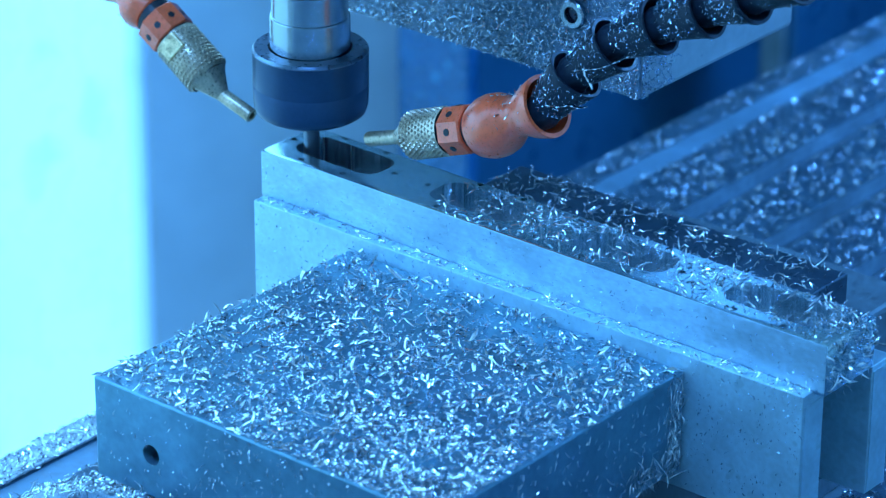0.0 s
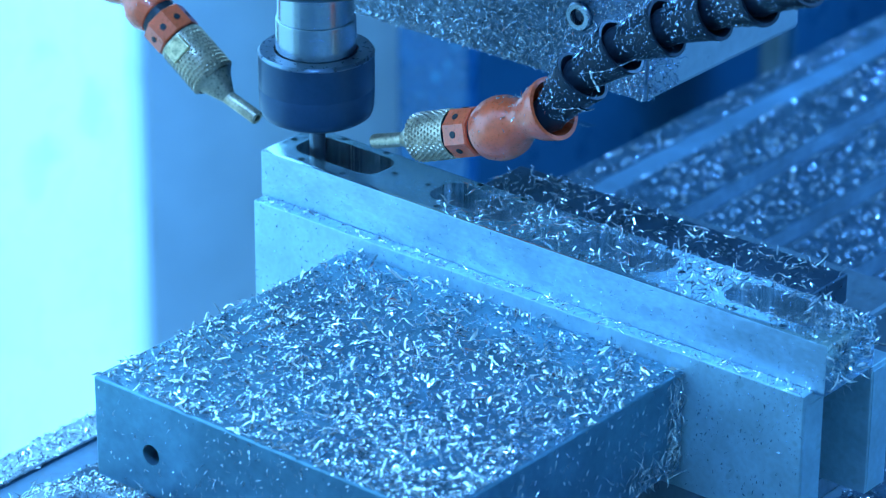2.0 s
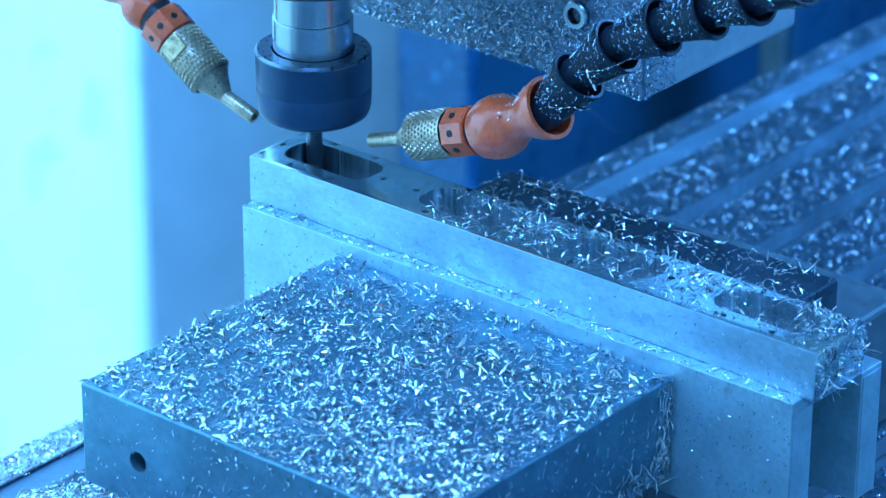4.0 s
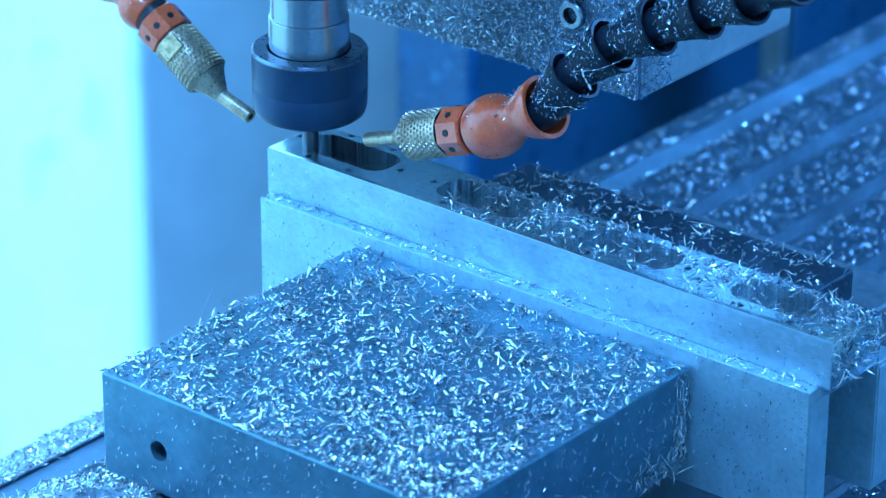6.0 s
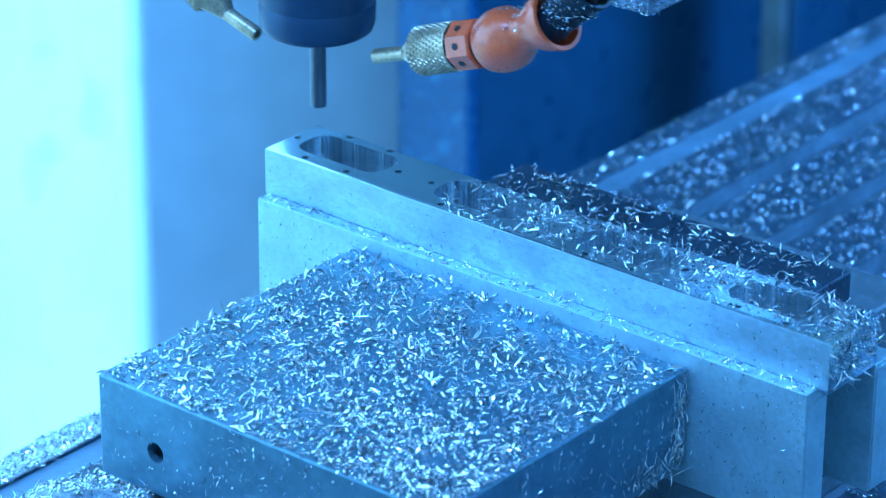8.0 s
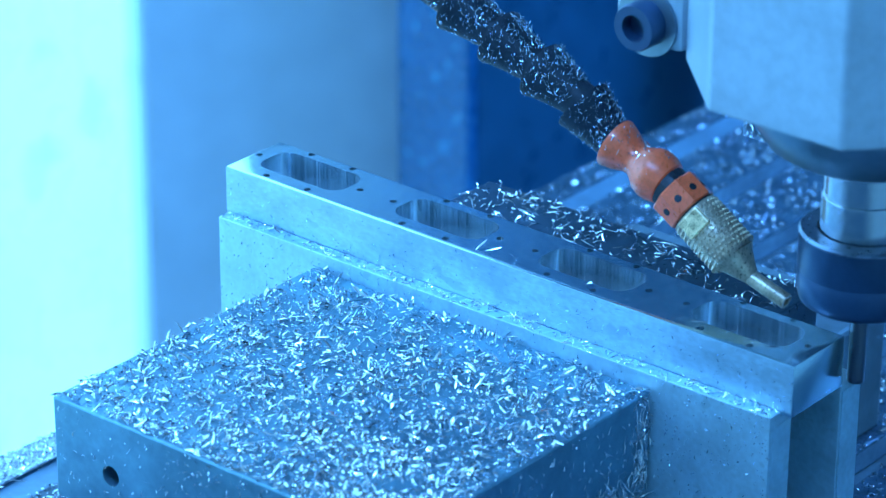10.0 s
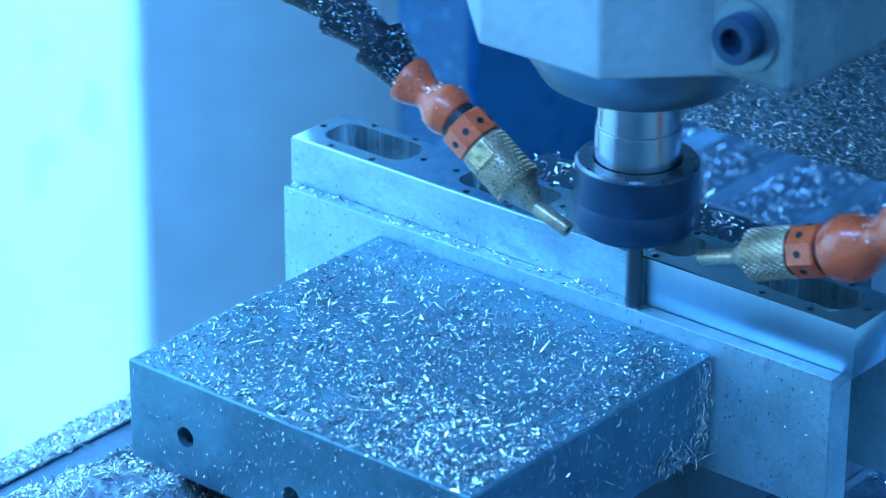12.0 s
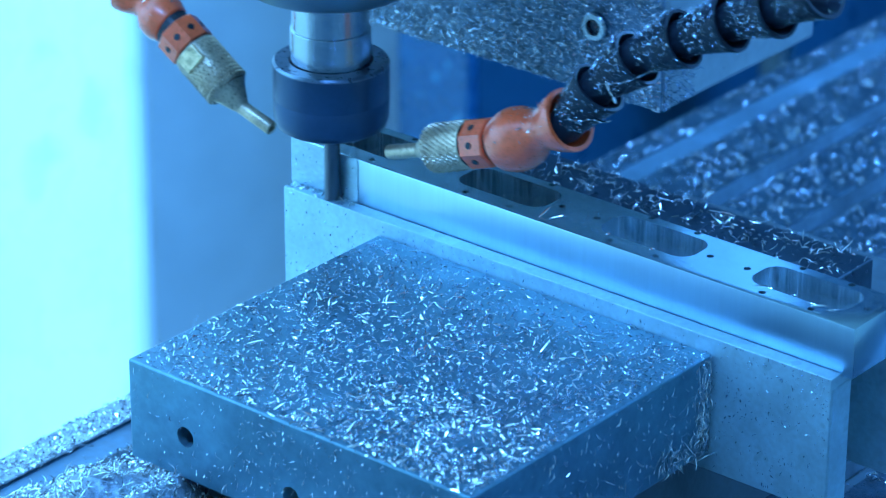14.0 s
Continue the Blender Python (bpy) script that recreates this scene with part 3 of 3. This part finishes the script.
def build_hose(head, name, tip, neck, body0, body1, collar1, ball, mouth, rest, label, worn=False):
    h = new(name)
    h.parent = head
    h["label"] = label
    tip, neck, body0, body1, collar1, ball, mouth = [Vector(v) for v in (tip, neck, body0, body1, collar1, ball, mouth)]
    tube = aim(tip, neck)
    ln = (neck - tip).length
    part("nozzle_tip", lathe([(0.0012, 0.004), (0.0014, 0), (0.0026, 0), (0.0028, 0.0006), (0.0027, ln + 0.001)], 20, tube), M_BRASS, h, "bent brass outlet tube", 40)
    ln = (body0 - neck).length
    part("nozzle_cone", lathe([(0.0026, -0.0005), (0.0034, 0.001), (0.0060, ln * 0.75), (0.0078, ln + 0.0004)], 28, aim(neck, body0)), M_BRASS, h, "turned brass cone", 40)
    ln = (body1 - body0).length
    body = aim(body0, body1)
    part("nozzle_body", lathe([(0.0078, 0), (0.0086, 0.001), (0.0088, ln * 0.5), (0.0088, ln)], 40, body), M_BRASS, h, "knurled brass nozzle body", 40)
    knurl = bmesh.new()
    for k in range(30):
        for r in range(11):
            a = 2 * math.pi * (k + 0.5 * (r % 2)) / 30
            z = 0.0015 + r * (ln - 0.003) / 10
            bmesh.ops.create_cone(knurl, cap_ends=True, segments=4, radius1=0.00090, radius2=0.0003, depth=0.0007, matrix=body @ pose(0.0089 * math.cos(a), 0.0089 * math.sin(a), z, 0, 90, math.degrees(a)))
    part("knurling", knurl, M_BRASS, h)
    if worn:
        d = body.to_3x3().inverted() @ Vector((0.45, -0.62, 0.64))
        flat = box(0.0072, 0.0095, -0.0045, 0.0045, ln * 0.62, ln * 0.97, 0.0005)
        flat.transform(body @ Matrix.Rotation(math.atan2(d.y, d.x) - 0.5, 4, "Z"))
        part("worn_flat", flat, M_BRASS_BRIGHT, h, "bright worn brass flat")
    ln = (collar1 - body1).length
    col = aim(body1, collar1)
    # dark ring paints the shade in the gap before the collar
    part("gap_ring", lathe([(0.0075, -0.0012), (0.0080, -0.0012), (0.0080, 0.0012), (0.0075, 0.0012)], 28, col), M_DARK, h)
    coll = lathe([(0.0070, 0.0006), (0.0090, 0.0006), (0.0095, 0.0012), (0.0095, ln - 0.0006), (0.0088, ln), (0.006, ln)], 8, col @ pose(0, 0, 0, 0, 0, 12))
    part("collar", coll, M_ORANGE, h, "orange octagonal hose collar")
    for k in range(8):
        a = radians(12 + 22.5 + 45 * k)
        p = col @ Vector((0.0089 * math.cos(a), 0.0089 * math.sin(a), ln * 0.5))
        q = col @ Vector((0.02 * math.cos(a), 0.02 * math.sin(a), ln * 0.5))
        # dark disc on the collar paints a hole's shade
        part("collar_hole", lathe([(0.0, -0.0002), (0.0013, -0.0002), (0.0013, 0.0001), (0.0, 0.0001)], 14, aim(p, q)), M_DARK, h)
    d = (mouth - ball)
    back = 0.0022 if worn else 0.004
    e = aim(ball - d.normalized() * back, mouth)
    part("neck_ring", lathe([(0.0055, 0), (0.0075, 0.0), (0.0075, 0.006), (0.0055, 0.006)], 24, aim(collar1 - (collar1 - body1).normalized() * 0.001, ball)), M_DARK, h)
    k = (d.length + back) / 0.0243
    e = e @ Matrix.Diagonal((min(k, 1.14), min(k, 1.14), k, 1))
    big = lathe([(0.0060, -0.004), (0.0088, -0.0025), (0.0101, 0.0010), (0.0103, 0.0040), (0.0096, 0.0072), (0.0074, 0.0105), (0.0064, 0.0125), (0.0068, 0.0150), (0.0088, 0.0190), (0.0102, 0.0235),
                 (0.0101, 0.0243), (0.0088, 0.0243), (0.0074, 0.0200), (0.0045, 0.0150)], 36, e)
    part("socket", big, M_ORANGE, h, "orange ball-and-socket hose joint", 40)
    specks = []
    for _ in range(110):
        t, z = RNG.uniform(0, 2 * math.pi), RNG.uniform(0.0, 0.022)
        r = float(np.interp(z, [0.0, 0.003, 0.0072, 0.0125, 0.019, 0.0235], [0.0095, 0.0102, 0.0095, 0.0064, 0.0088, 0.0101]))
        specks.append(tuple(e @ Vector((r * math.cos(t), r * math.sin(t), z))))
    slivers("socket_swarf", specks, 0.0018, 0.0004, M_CHIP, h, 1.0)
    # joints every 20 mm along the hose's bend
    way, pts = [mouth] + [Vector(v) for v in rest], [mouth]
    for a, b in zip(way, way[1:]):
        while (b - pts[-1]).length > 0.0203:
            near = (pts[-1] - a).dot((b - a).normalized())
            foot = a + (b - a).normalized() * near
            reach = math.sqrt(max(0.0203 ** 2 - (pts[-1] - foot).length_squared, 1e-8))
            pts.append(foot + (b - a).normalized() * reach)
    bits = []
    for a, b in zip(pts, pts[1:]):
        part("link", plastic_ring(aim(a - (b - a).normalized() * 0.003, b)), M_BLACK, h, "black hose link dusted with swarf", 40)
        m = aim(a, b)
        for _ in range(1700):
            t, z = RNG.uniform(0, 2 * math.pi), RNG.uniform(0, 0.0172)
            r = float(np.interp(z + 0.003, [0.0, 0.0025, 0.009, 0.0172, 0.0198], [0.0067, 0.0066, 0.0078, 0.0096, 0.0106]))
            bits.append(tuple(m @ Vector((r * math.cos(t), r * math.sin(t), z))))
    slivers("hose_swarf", bits[::2], 0.0016, 0.00030, M_FINE, h, 0.9)
    slivers("hose_swarf", bits[1::11], 0.0016, 0.00030, M_CHIP, h, 0.9)
    return h


STRANDS = ([(0.1293, -0.01, 0.0897), (0.1353, -0.01, 0.0917), (0.1412, -0.01, 0.0939), (0.147, -0.01, 0.0973), (0.1535, -0.01, 0.1015)],
           [(0.1176, -0.01, 0.074), (0.1237, -0.01, 0.075), (0.1285, -0.01, 0.0768), (0.1321, -0.01, 0.0767), (0.1357, -0.01, 0.0781)],
           [(0.1339, -0.01, 0.0918), (0.1349, -0.01, 0.0896), (0.1369, -0.01, 0.0872), (0.1379, -0.01, 0.085)])


def build_head():
    hd = thing("milling_head", "grey milling head with spindle, collet nut and two coolant hoses", "milling head")
    # spindle clamp block with chamfered corners
    out = [(-0.0247, -0.0572), (0.0250, -0.0572), (0.0552, -0.0270), (0.0552, 0.045), (-0.0552, 0.045), (-0.0552, -0.0270)]
    part("clamp_block", prism(out, 0.1153, 0.330, 0.0012), M_HEAD, hd, "pale grey chamfered spindle clamp")
    for s in (-1, 1):
        x0, x1 = (0.0553, 0.083) if s > 0 else (-0.083, -0.0553)
        yf = -0.0400 if s > 0 else -0.0290
        # right ear painted darker than the left, being turned from the window
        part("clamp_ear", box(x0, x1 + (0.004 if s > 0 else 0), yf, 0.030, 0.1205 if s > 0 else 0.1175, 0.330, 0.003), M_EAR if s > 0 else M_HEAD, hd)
        for z in (0.1262, 0.2):
            xs, z = (0.0698, z + 0.0115) if s > 0 else (-0.0690, z)
            sc = part("cap_screw", lathe([(0.0, 0), (0.0058, 0), (0.0058, 0.0), (0.0080, 0.0008), (0.0080, 0.0078), (0.0076, 0.0086), (0.0045, 0.0086), (0.0043, 0.0040), (0, 0.0040)], 28,
                                          aim((xs, yf, z), (xs, -0.06, z))), M_NUT, hd, "black hexagon socket cap screw", 40)
            part("washer", lathe([(0.0062, 0), (0.0118, 0), (0.0118, 0.0012), (0.0062, 0.0012)], 28, aim((xs, yf - 0.0001, z), (xs, -0.06, z))), M_FLANGE, sc, "dirty steel washer")
    part("spindle_flange", lathe([(0.0140, 0.0918), (0.0300, 0.0918), (0.0338, 0.0940), (0.0410, 0.1050), (0.0445, 0.1150), (0.0, 0.1150)], 64), M_FLANGE, hd, "dark conical spindle nose flange", 40)
    part("spindle_shaft", lathe([(0.0, 0.045), (0.0150, 0.045), (0.0149, 0.0749), (0.0148, 0.0751), (0.0143, 0.0752), (0.0142, 0.0753), (0.0142, 0.0930), (0, 0.0930)], 72), M_SHAFT, hd, "bright ground spindle shaft", 10)
    nut = part("collet_nut", lathe([(0.0035, 0.0372), (0.0150, 0.0362), (0.0185, 0.0362), (0.0205, 0.0376), (0.0213, 0.0402), (0.0216, 0.0480), (0.0215, 0.0483), (0.0215, 0.0488), (0.0216, 0.0491), (0.0216, 0.0615), (0.0209, 0.0622), (0.0190, 0.0622), (0.0156, 0.0560), (0.0148, 0.0540)], 72), M_NUT, hd, "black collet nut", 40)
    part("nut_rim", lathe([(0.0152, 0.0606), (0.0156, 0.0626), (0.0209, 0.0626), (0.0217, 0.0617), (0.0217, 0.0612)], 72), M_NUT_RIM, nut, "nut lip lightened for the window's reflection", 40)
    # end mill with two helical flutes
    bm = bmesh.new()
    n, rings = 28, []
    for k in range(29):
        z = 0.0061 + k * 0.0014
        turn = min(k, 16) * 0.22
        ring = []
        for i in range(n):
            a = 2 * math.pi * i / n
            dip = max(0.0, math.cos(3 * (a - turn))) ** 2 if k < 16 else 0.0
            r = 0.0030 * (1 - 0.015 * dip)
            ring.append(bm.verts.new((r * math.cos(a), r * math.sin(a), z)))
        rings.append(ring)
    for a, b in zip(rings, rings[1:]):
        for i in range(n):
            bm.faces.new((a[i], a[(i + 1) % n], b[(i + 1) % n], b[i]))
    bm.faces.new(rings[0][::-1])
    part("end_mill", bm, M_MILL, hd, "dark carbide end mill", 120)
    # swarf-coated cover behind the spindle
    part("axis_cover", box(-0.094, 0.1037, 0.0660, 0.1640, 0.0478, 0.330, 0.002), M_HEAD, hd, "grey axis cover")
    part("cover_front", box(-0.0935, 0.1033, 0.0645, 0.0658, 0.0482, 0.329, 0.0004), M_COATED, hd, "cover plate caked with swarf")
    n = 23000
    places = np.c_[RNG.uniform(-0.093, 0.103, n), np.full(n, 0.0645), 0.0484 + 0.10 * RNG.random(n) ** 1.1]
    slivers("caked_swarf", places[:11500], 0.0014, 0.00038, M_FINE, hd, 0.5, 0.6, ((1, 0, 0), (0, 0, 1), (0, -1, 0)), "swarf caked on the cover plate")
    slivers("bright_caked_swarf", places[11500:], 0.0015, 0.00040, M_CHIP, hd, 0.5, 0.6, ((1, 0, 0), (0, 0, 1), (0, -1, 0)), "bright swarf caked on the cover plate")
    n = 450
    places = np.c_[np.full(n, 0.1037), 0.066 + 0.02 * RNG.random(n) ** 2, RNG.uniform(0.049, 0.08, n)]
    slivers("side_swarf", places, 0.0022, 0.00045, M_FINE, hd, 0.5, 0.6, ((0, 1, 0), (0, 0, 1), (1, 0, 0)))
    part("ring_nut", lathe([(0.0030, 0), (0.0052, 0), (0.0056, 0.0006), (0.0056, 0.0024), (0.0050, 0.003), (0.0032, 0.003)], 32, aim((0.0740, 0.0640, 0.0752), (0.0740, 0.05, 0.0752))), M_RIM, hd, "small pale ring stuck on the cover", 40)
    o = -0.0050
    build_hose(hd, "coolant_hose", (-0.0256, o, 0.0292), (-0.0406, o, 0.0338), (-0.0472, o, 0.0392), (-0.0645, o, 0.0506), (-0.0739, o, 0.0565), (-0.0806, o, 0.0596), (-0.0990, o, 0.0670),
               [(-0.1092, o, 0.0762), (-0.1253, o, 0.0838), (-0.1419, o, 0.0885), (-0.1565, o, 0.0955), (-0.1710, o, 0.1010), (-0.1840, o, 0.1080), (-0.1950, o, 0.1180), (-0.1990, o, 0.1330)], "jointed coolant hose with orange end and brass nozzle", True)
    build_hose(hd, "coolant_hose", (0.0281, 0, 0.0330), (0.0426, 0, 0.0379), (0.0493, 0, 0.0404), (0.0674, 0, 0.0472), (0.0782, 0, 0.0510), (0.0880, 0, 0.0548), (0.1110, 0, 0.0686),
               [(0.1192, 0.002, 0.0801), (0.1295, 0.004, 0.0927), (0.1422, 0.006, 0.1016), (0.1560, 0.008, 0.1090), (0.1691, 0.010, 0.1165), (0.1847, 0.010, 0.1244), (0.1999, 0.010, 0.1331), (0.2130, 0.010, 0.1430)], "jointed coolant hose with orange end and knurled brass nozzle")
    return hd


HEAD = build_head()


def strand(points, radius, parent):
    """A long stringy chip along a smooth line."""
    p = [Vector(v) for v in points]
    fine = []
    for i in range(len(p) - 1):
        a, b, c, d = p[max(i - 1, 0)], p[i], p[i + 1], p[min(i + 2, len(p) - 1)]
        for k in range(6):
            t = k / 6
            fine.append(0.5 * ((2 * b) + (c - a) * t + (2 * a - 5 * b + 4 * c - d) * t * t + (3 * b - a - 3 * c + d) * t ** 3))
    fine.append(p[-1])
    bm, rings = bmesh.new(), []
    for i, q in enumerate(fine):
        way = aim(fine[max(i - 1, 0)], fine[min(i + 1, len(fine) - 1)]).to_3x3()
        r = radius * (0.35 + 0.65 * math.sin(math.pi * (i + 0.5) / len(fine)) ** 0.5)
        rings.append([bm.verts.new(q + way @ Vector((1.6 * r * math.cos(a), 0.6 * r * math.sin(a), 0))) for a in (math.pi * j / 3 + 0.25 * i for j in range(6))])
    for a, b in zip(rings, rings[1:]):
        for j in range(6):
            bm.faces.new((a[j], a[(j + 1) % 6], b[(j + 1) % 6], b[j]))
    bm.faces.new(rings[0][::-1])
    bm.faces.new(rings[-1])
    return part("stringy_chip", bm, M_CHIP, parent, "long pale stringy chip caught on the hose", 60)


for line in STRANDS:
    strand(line, 0.00055, [c for c in HEAD.children if c.name.startswith("coolant_hose")][-1])

# ------------------------------------------------------------------ motion
# how far the table has gone along y
TABLE = [(0.0, -0.0167), (0.5, -0.0221), (1.0, -0.0246), (1.5, -0.0222), (2.0, -0.0167), (2.5, -0.0130), (3.0, -0.0141), (3.1, -0.0134), (3.2, -0.0190), (3.4, -0.0240), (3.7, -0.0246), (4.2, -0.0205),
         (4.6, -0.0145), (4.9, -0.0132), (5.1, -0.0190), (5.3, -0.0242), (5.4, -0.0236), (5.5, -0.0173), (6.0, -0.0131), (6.5, -0.0142), (7.0, -0.0134), (7.5, -0.0143), (8.0, -0.0146), (8.2, -0.0172),
         (8.6, -0.0240), (9.2, -0.0330), (10.1, -0.0360), (10.2, -0.0355), (10.3, -0.0311), (10.4, -0.0239), (10.5, -0.0164), (10.6, -0.0095), (10.7, -0.0028), (10.8, 0.0), (14.0, 0.0)]
# where the head stands along x, and how far it is raised
HEAD_AT = [(0.0, -0.0357, 0.0024), (0.5, -0.0353, 0.0020), (1.0, -0.0326, 0.0022), (1.5, -0.0320, 0.0024), (2.0, -0.0328, 0.0023), (2.5, -0.0340, 0.0022), (3.0, -0.0376, 0.0024), (3.2, -0.0345, 0.0023),
           (3.6, -0.0365, 0.0023), (4.1, -0.0340, 0.0023), (4.6, -0.0350, 0.0023), (5.0, -0.0385, 0.0023), (5.3, -0.0395, 0.0023), (5.5, -0.0392, 0.0023), (6.0, -0.0362, 0.0020), (6.5, -0.0392, 0.0023),
           (7.0, -0.0392, 0.0023), (7.4, -0.0345, 0.0024), (7.5, -0.0341, 0.0060), (7.6, -0.0340, 0.0165), (7.7, -0.0340, 0.0275), (7.8, -0.0340, 0.0340), (7.9, -0.0338, 0.0362), (8.0, -0.0320, 0.0362),
           (8.1, -0.0225, 0.0362), (8.2, -0.0120, 0.0362), (8.5, 0.0350, 0.0362), (9.0, 0.1500, 0.0362), (9.4, 0.2050, 0.0362), (9.6, 0.2076, 0.0300), (10.0, 0.2076, 0.0010), (10.1, 0.2076, 0.0), (10.6, 0.2076, 0.0),
           (10.7, 0.2073, 0.0), (10.8, 0.2015, 0.0), (11.0, 0.1869, 0.0), (11.5, 0.1502, 0.0), (12.0, 0.1150, 0.0), (12.5, 0.0783, 0.0), (13.0, 0.0417, 0.0), (13.5, 0.0099, 0.0), (14.0, -0.0256, 0.0)]


def table_at(t):
    return float(np.interp(t, [r[0] for r in TABLE], [r[1] for r in TABLE]))


def head_at(t):
    ts = [r[0] for r in HEAD_AT]
    return float(np.interp(t, ts, [r[1] for r in HEAD_AT])), float(np.interp(t, ts, [r[2] for r in HEAD_AT]))


def motions():
    for ob in ON_TABLE:
        walk(ob, [(t, pose(0, d, 0)) for t, d in TABLE])
    walk(HEAD, [(t, pose(x, AXIS_Y, z)) for t, x, z in HEAD_AT])
    for ob, t0, (dx, dy, dz) in BLOWN:
        rows = [(t, pose(0, d, 0)) for t, d in TABLE if t < t0 - 0.05]
        rows.append((t0, pose(0, table_at(t0), 0)))
        rows.append((t0 + 0.10, pose(dx * 0.3, table_at(t0 + 0.1) + dy * 0.3, 0.030)))
        rows.append((t0 + 0.30, pose(dx, table_at(t0 + 0.3) + dy, dz)))
        rows += [(t, pose(dx, d + dy, dz)) for t, d in TABLE if t > t0 + 0.34]
        walk(ob, rows)
    cuts = [(x, t) for t, x, z in HEAD_AT if t >= 10.7][::-1]
    for k, (ob, x) in enumerate(SHAVED):
        if x < cuts[0][0]:
            walk(ob, [(t, pose(0, d, 0)) for t, d in TABLE])
            continue
        t0 = float(np.interp(x - 0.002, [c[0] for c in cuts], [c[1] for c in cuts]))
        # it goes over the vise into the heap before it
        dx, dy, dz = 0.015 + 0.02 * math.sin(k * 2.4) - x, -0.160 + 0.02 * math.cos(k * 1.7), -0.088
        rows = [(t, pose(0, d, 0)) for t, d in TABLE if t < t0 - 0.02] + [(t0, pose(0, table_at(t0), 0))]
        if t0 < 13.9:
            rows += [(t0 + 0.05, pose(dx * 0.5, dy * 0.5, 0.012)), (t0 + 0.10, pose(dx, dy, dz)), (14.0, pose(dx, dy, dz))]
        else:
            rows.append((14.0, pose(0, 0, 0)))
        walk(ob, rows)
    for ob, t0, way, far, rise, turn in FLUNG:
        x, z = head_at(t0)
        # until it flies a chip lies in the first pocket, or within the bar's rib next to the cutter
        if t0 < 10.2:
            rest = [(t, pose(x, AXIS_Y, 0.0090)) for t in (0.0, t0)]
            start = Vector((x, AXIS_Y, 0.0090))
        else:
            rib = min((0.0112, 0.0765, 0.1418), key=lambda v: abs(v - x))
            rest = [(t, pose(rib, d + 0.0213, 0.0140)) for t, d in TABLE if t < t0 - 0.04] + [(t0, pose(rib, table_at(t0) + 0.0213, 0.0140))]
            start = Vector((rib, table_at(t0) + 0.0213, 0.0140))
        t1 = min(t0 + 0.27, 14.0)
        end = Vector((max(x + far * math.cos(way), -0.09), AXIS_Y + far * math.sin(way), TABLE_Z + 0.001))
        y = end.y - table_at(t1)
        if 0.004 < end.x < 0.147 and (-0.127 < y < -0.004 or 0.054 < y < 0.097):
            end.z = 0.0012
        elif WORK_X0 < end.x < WORK_X1 and -0.004 <= y <= 0.054:
            end.y, end.z = table_at(t1) + 0.0115, WORK_Z1 + 0.001
        rows = rest if t0 > 0.04 else rest[:1]
        for f in (0.33, 0.66):
            p = start.lerp(end, f)
            p.z += rise * 4 * f * (1 - f) + 0.01
            rows.append((t0 + 0.27 * f, pose(*p, *(turn * f))))
        rows = [r for r in rows if r[0] < t1 - 0.03]
        rows += [(t1, pose(*end, *turn))] + [(t, pose(end.x, end.y + d - table_at(t1), end.z, *turn)) for t, d in TABLE if t > t1 + 0.04]
        walk(ob, rows)


motions()
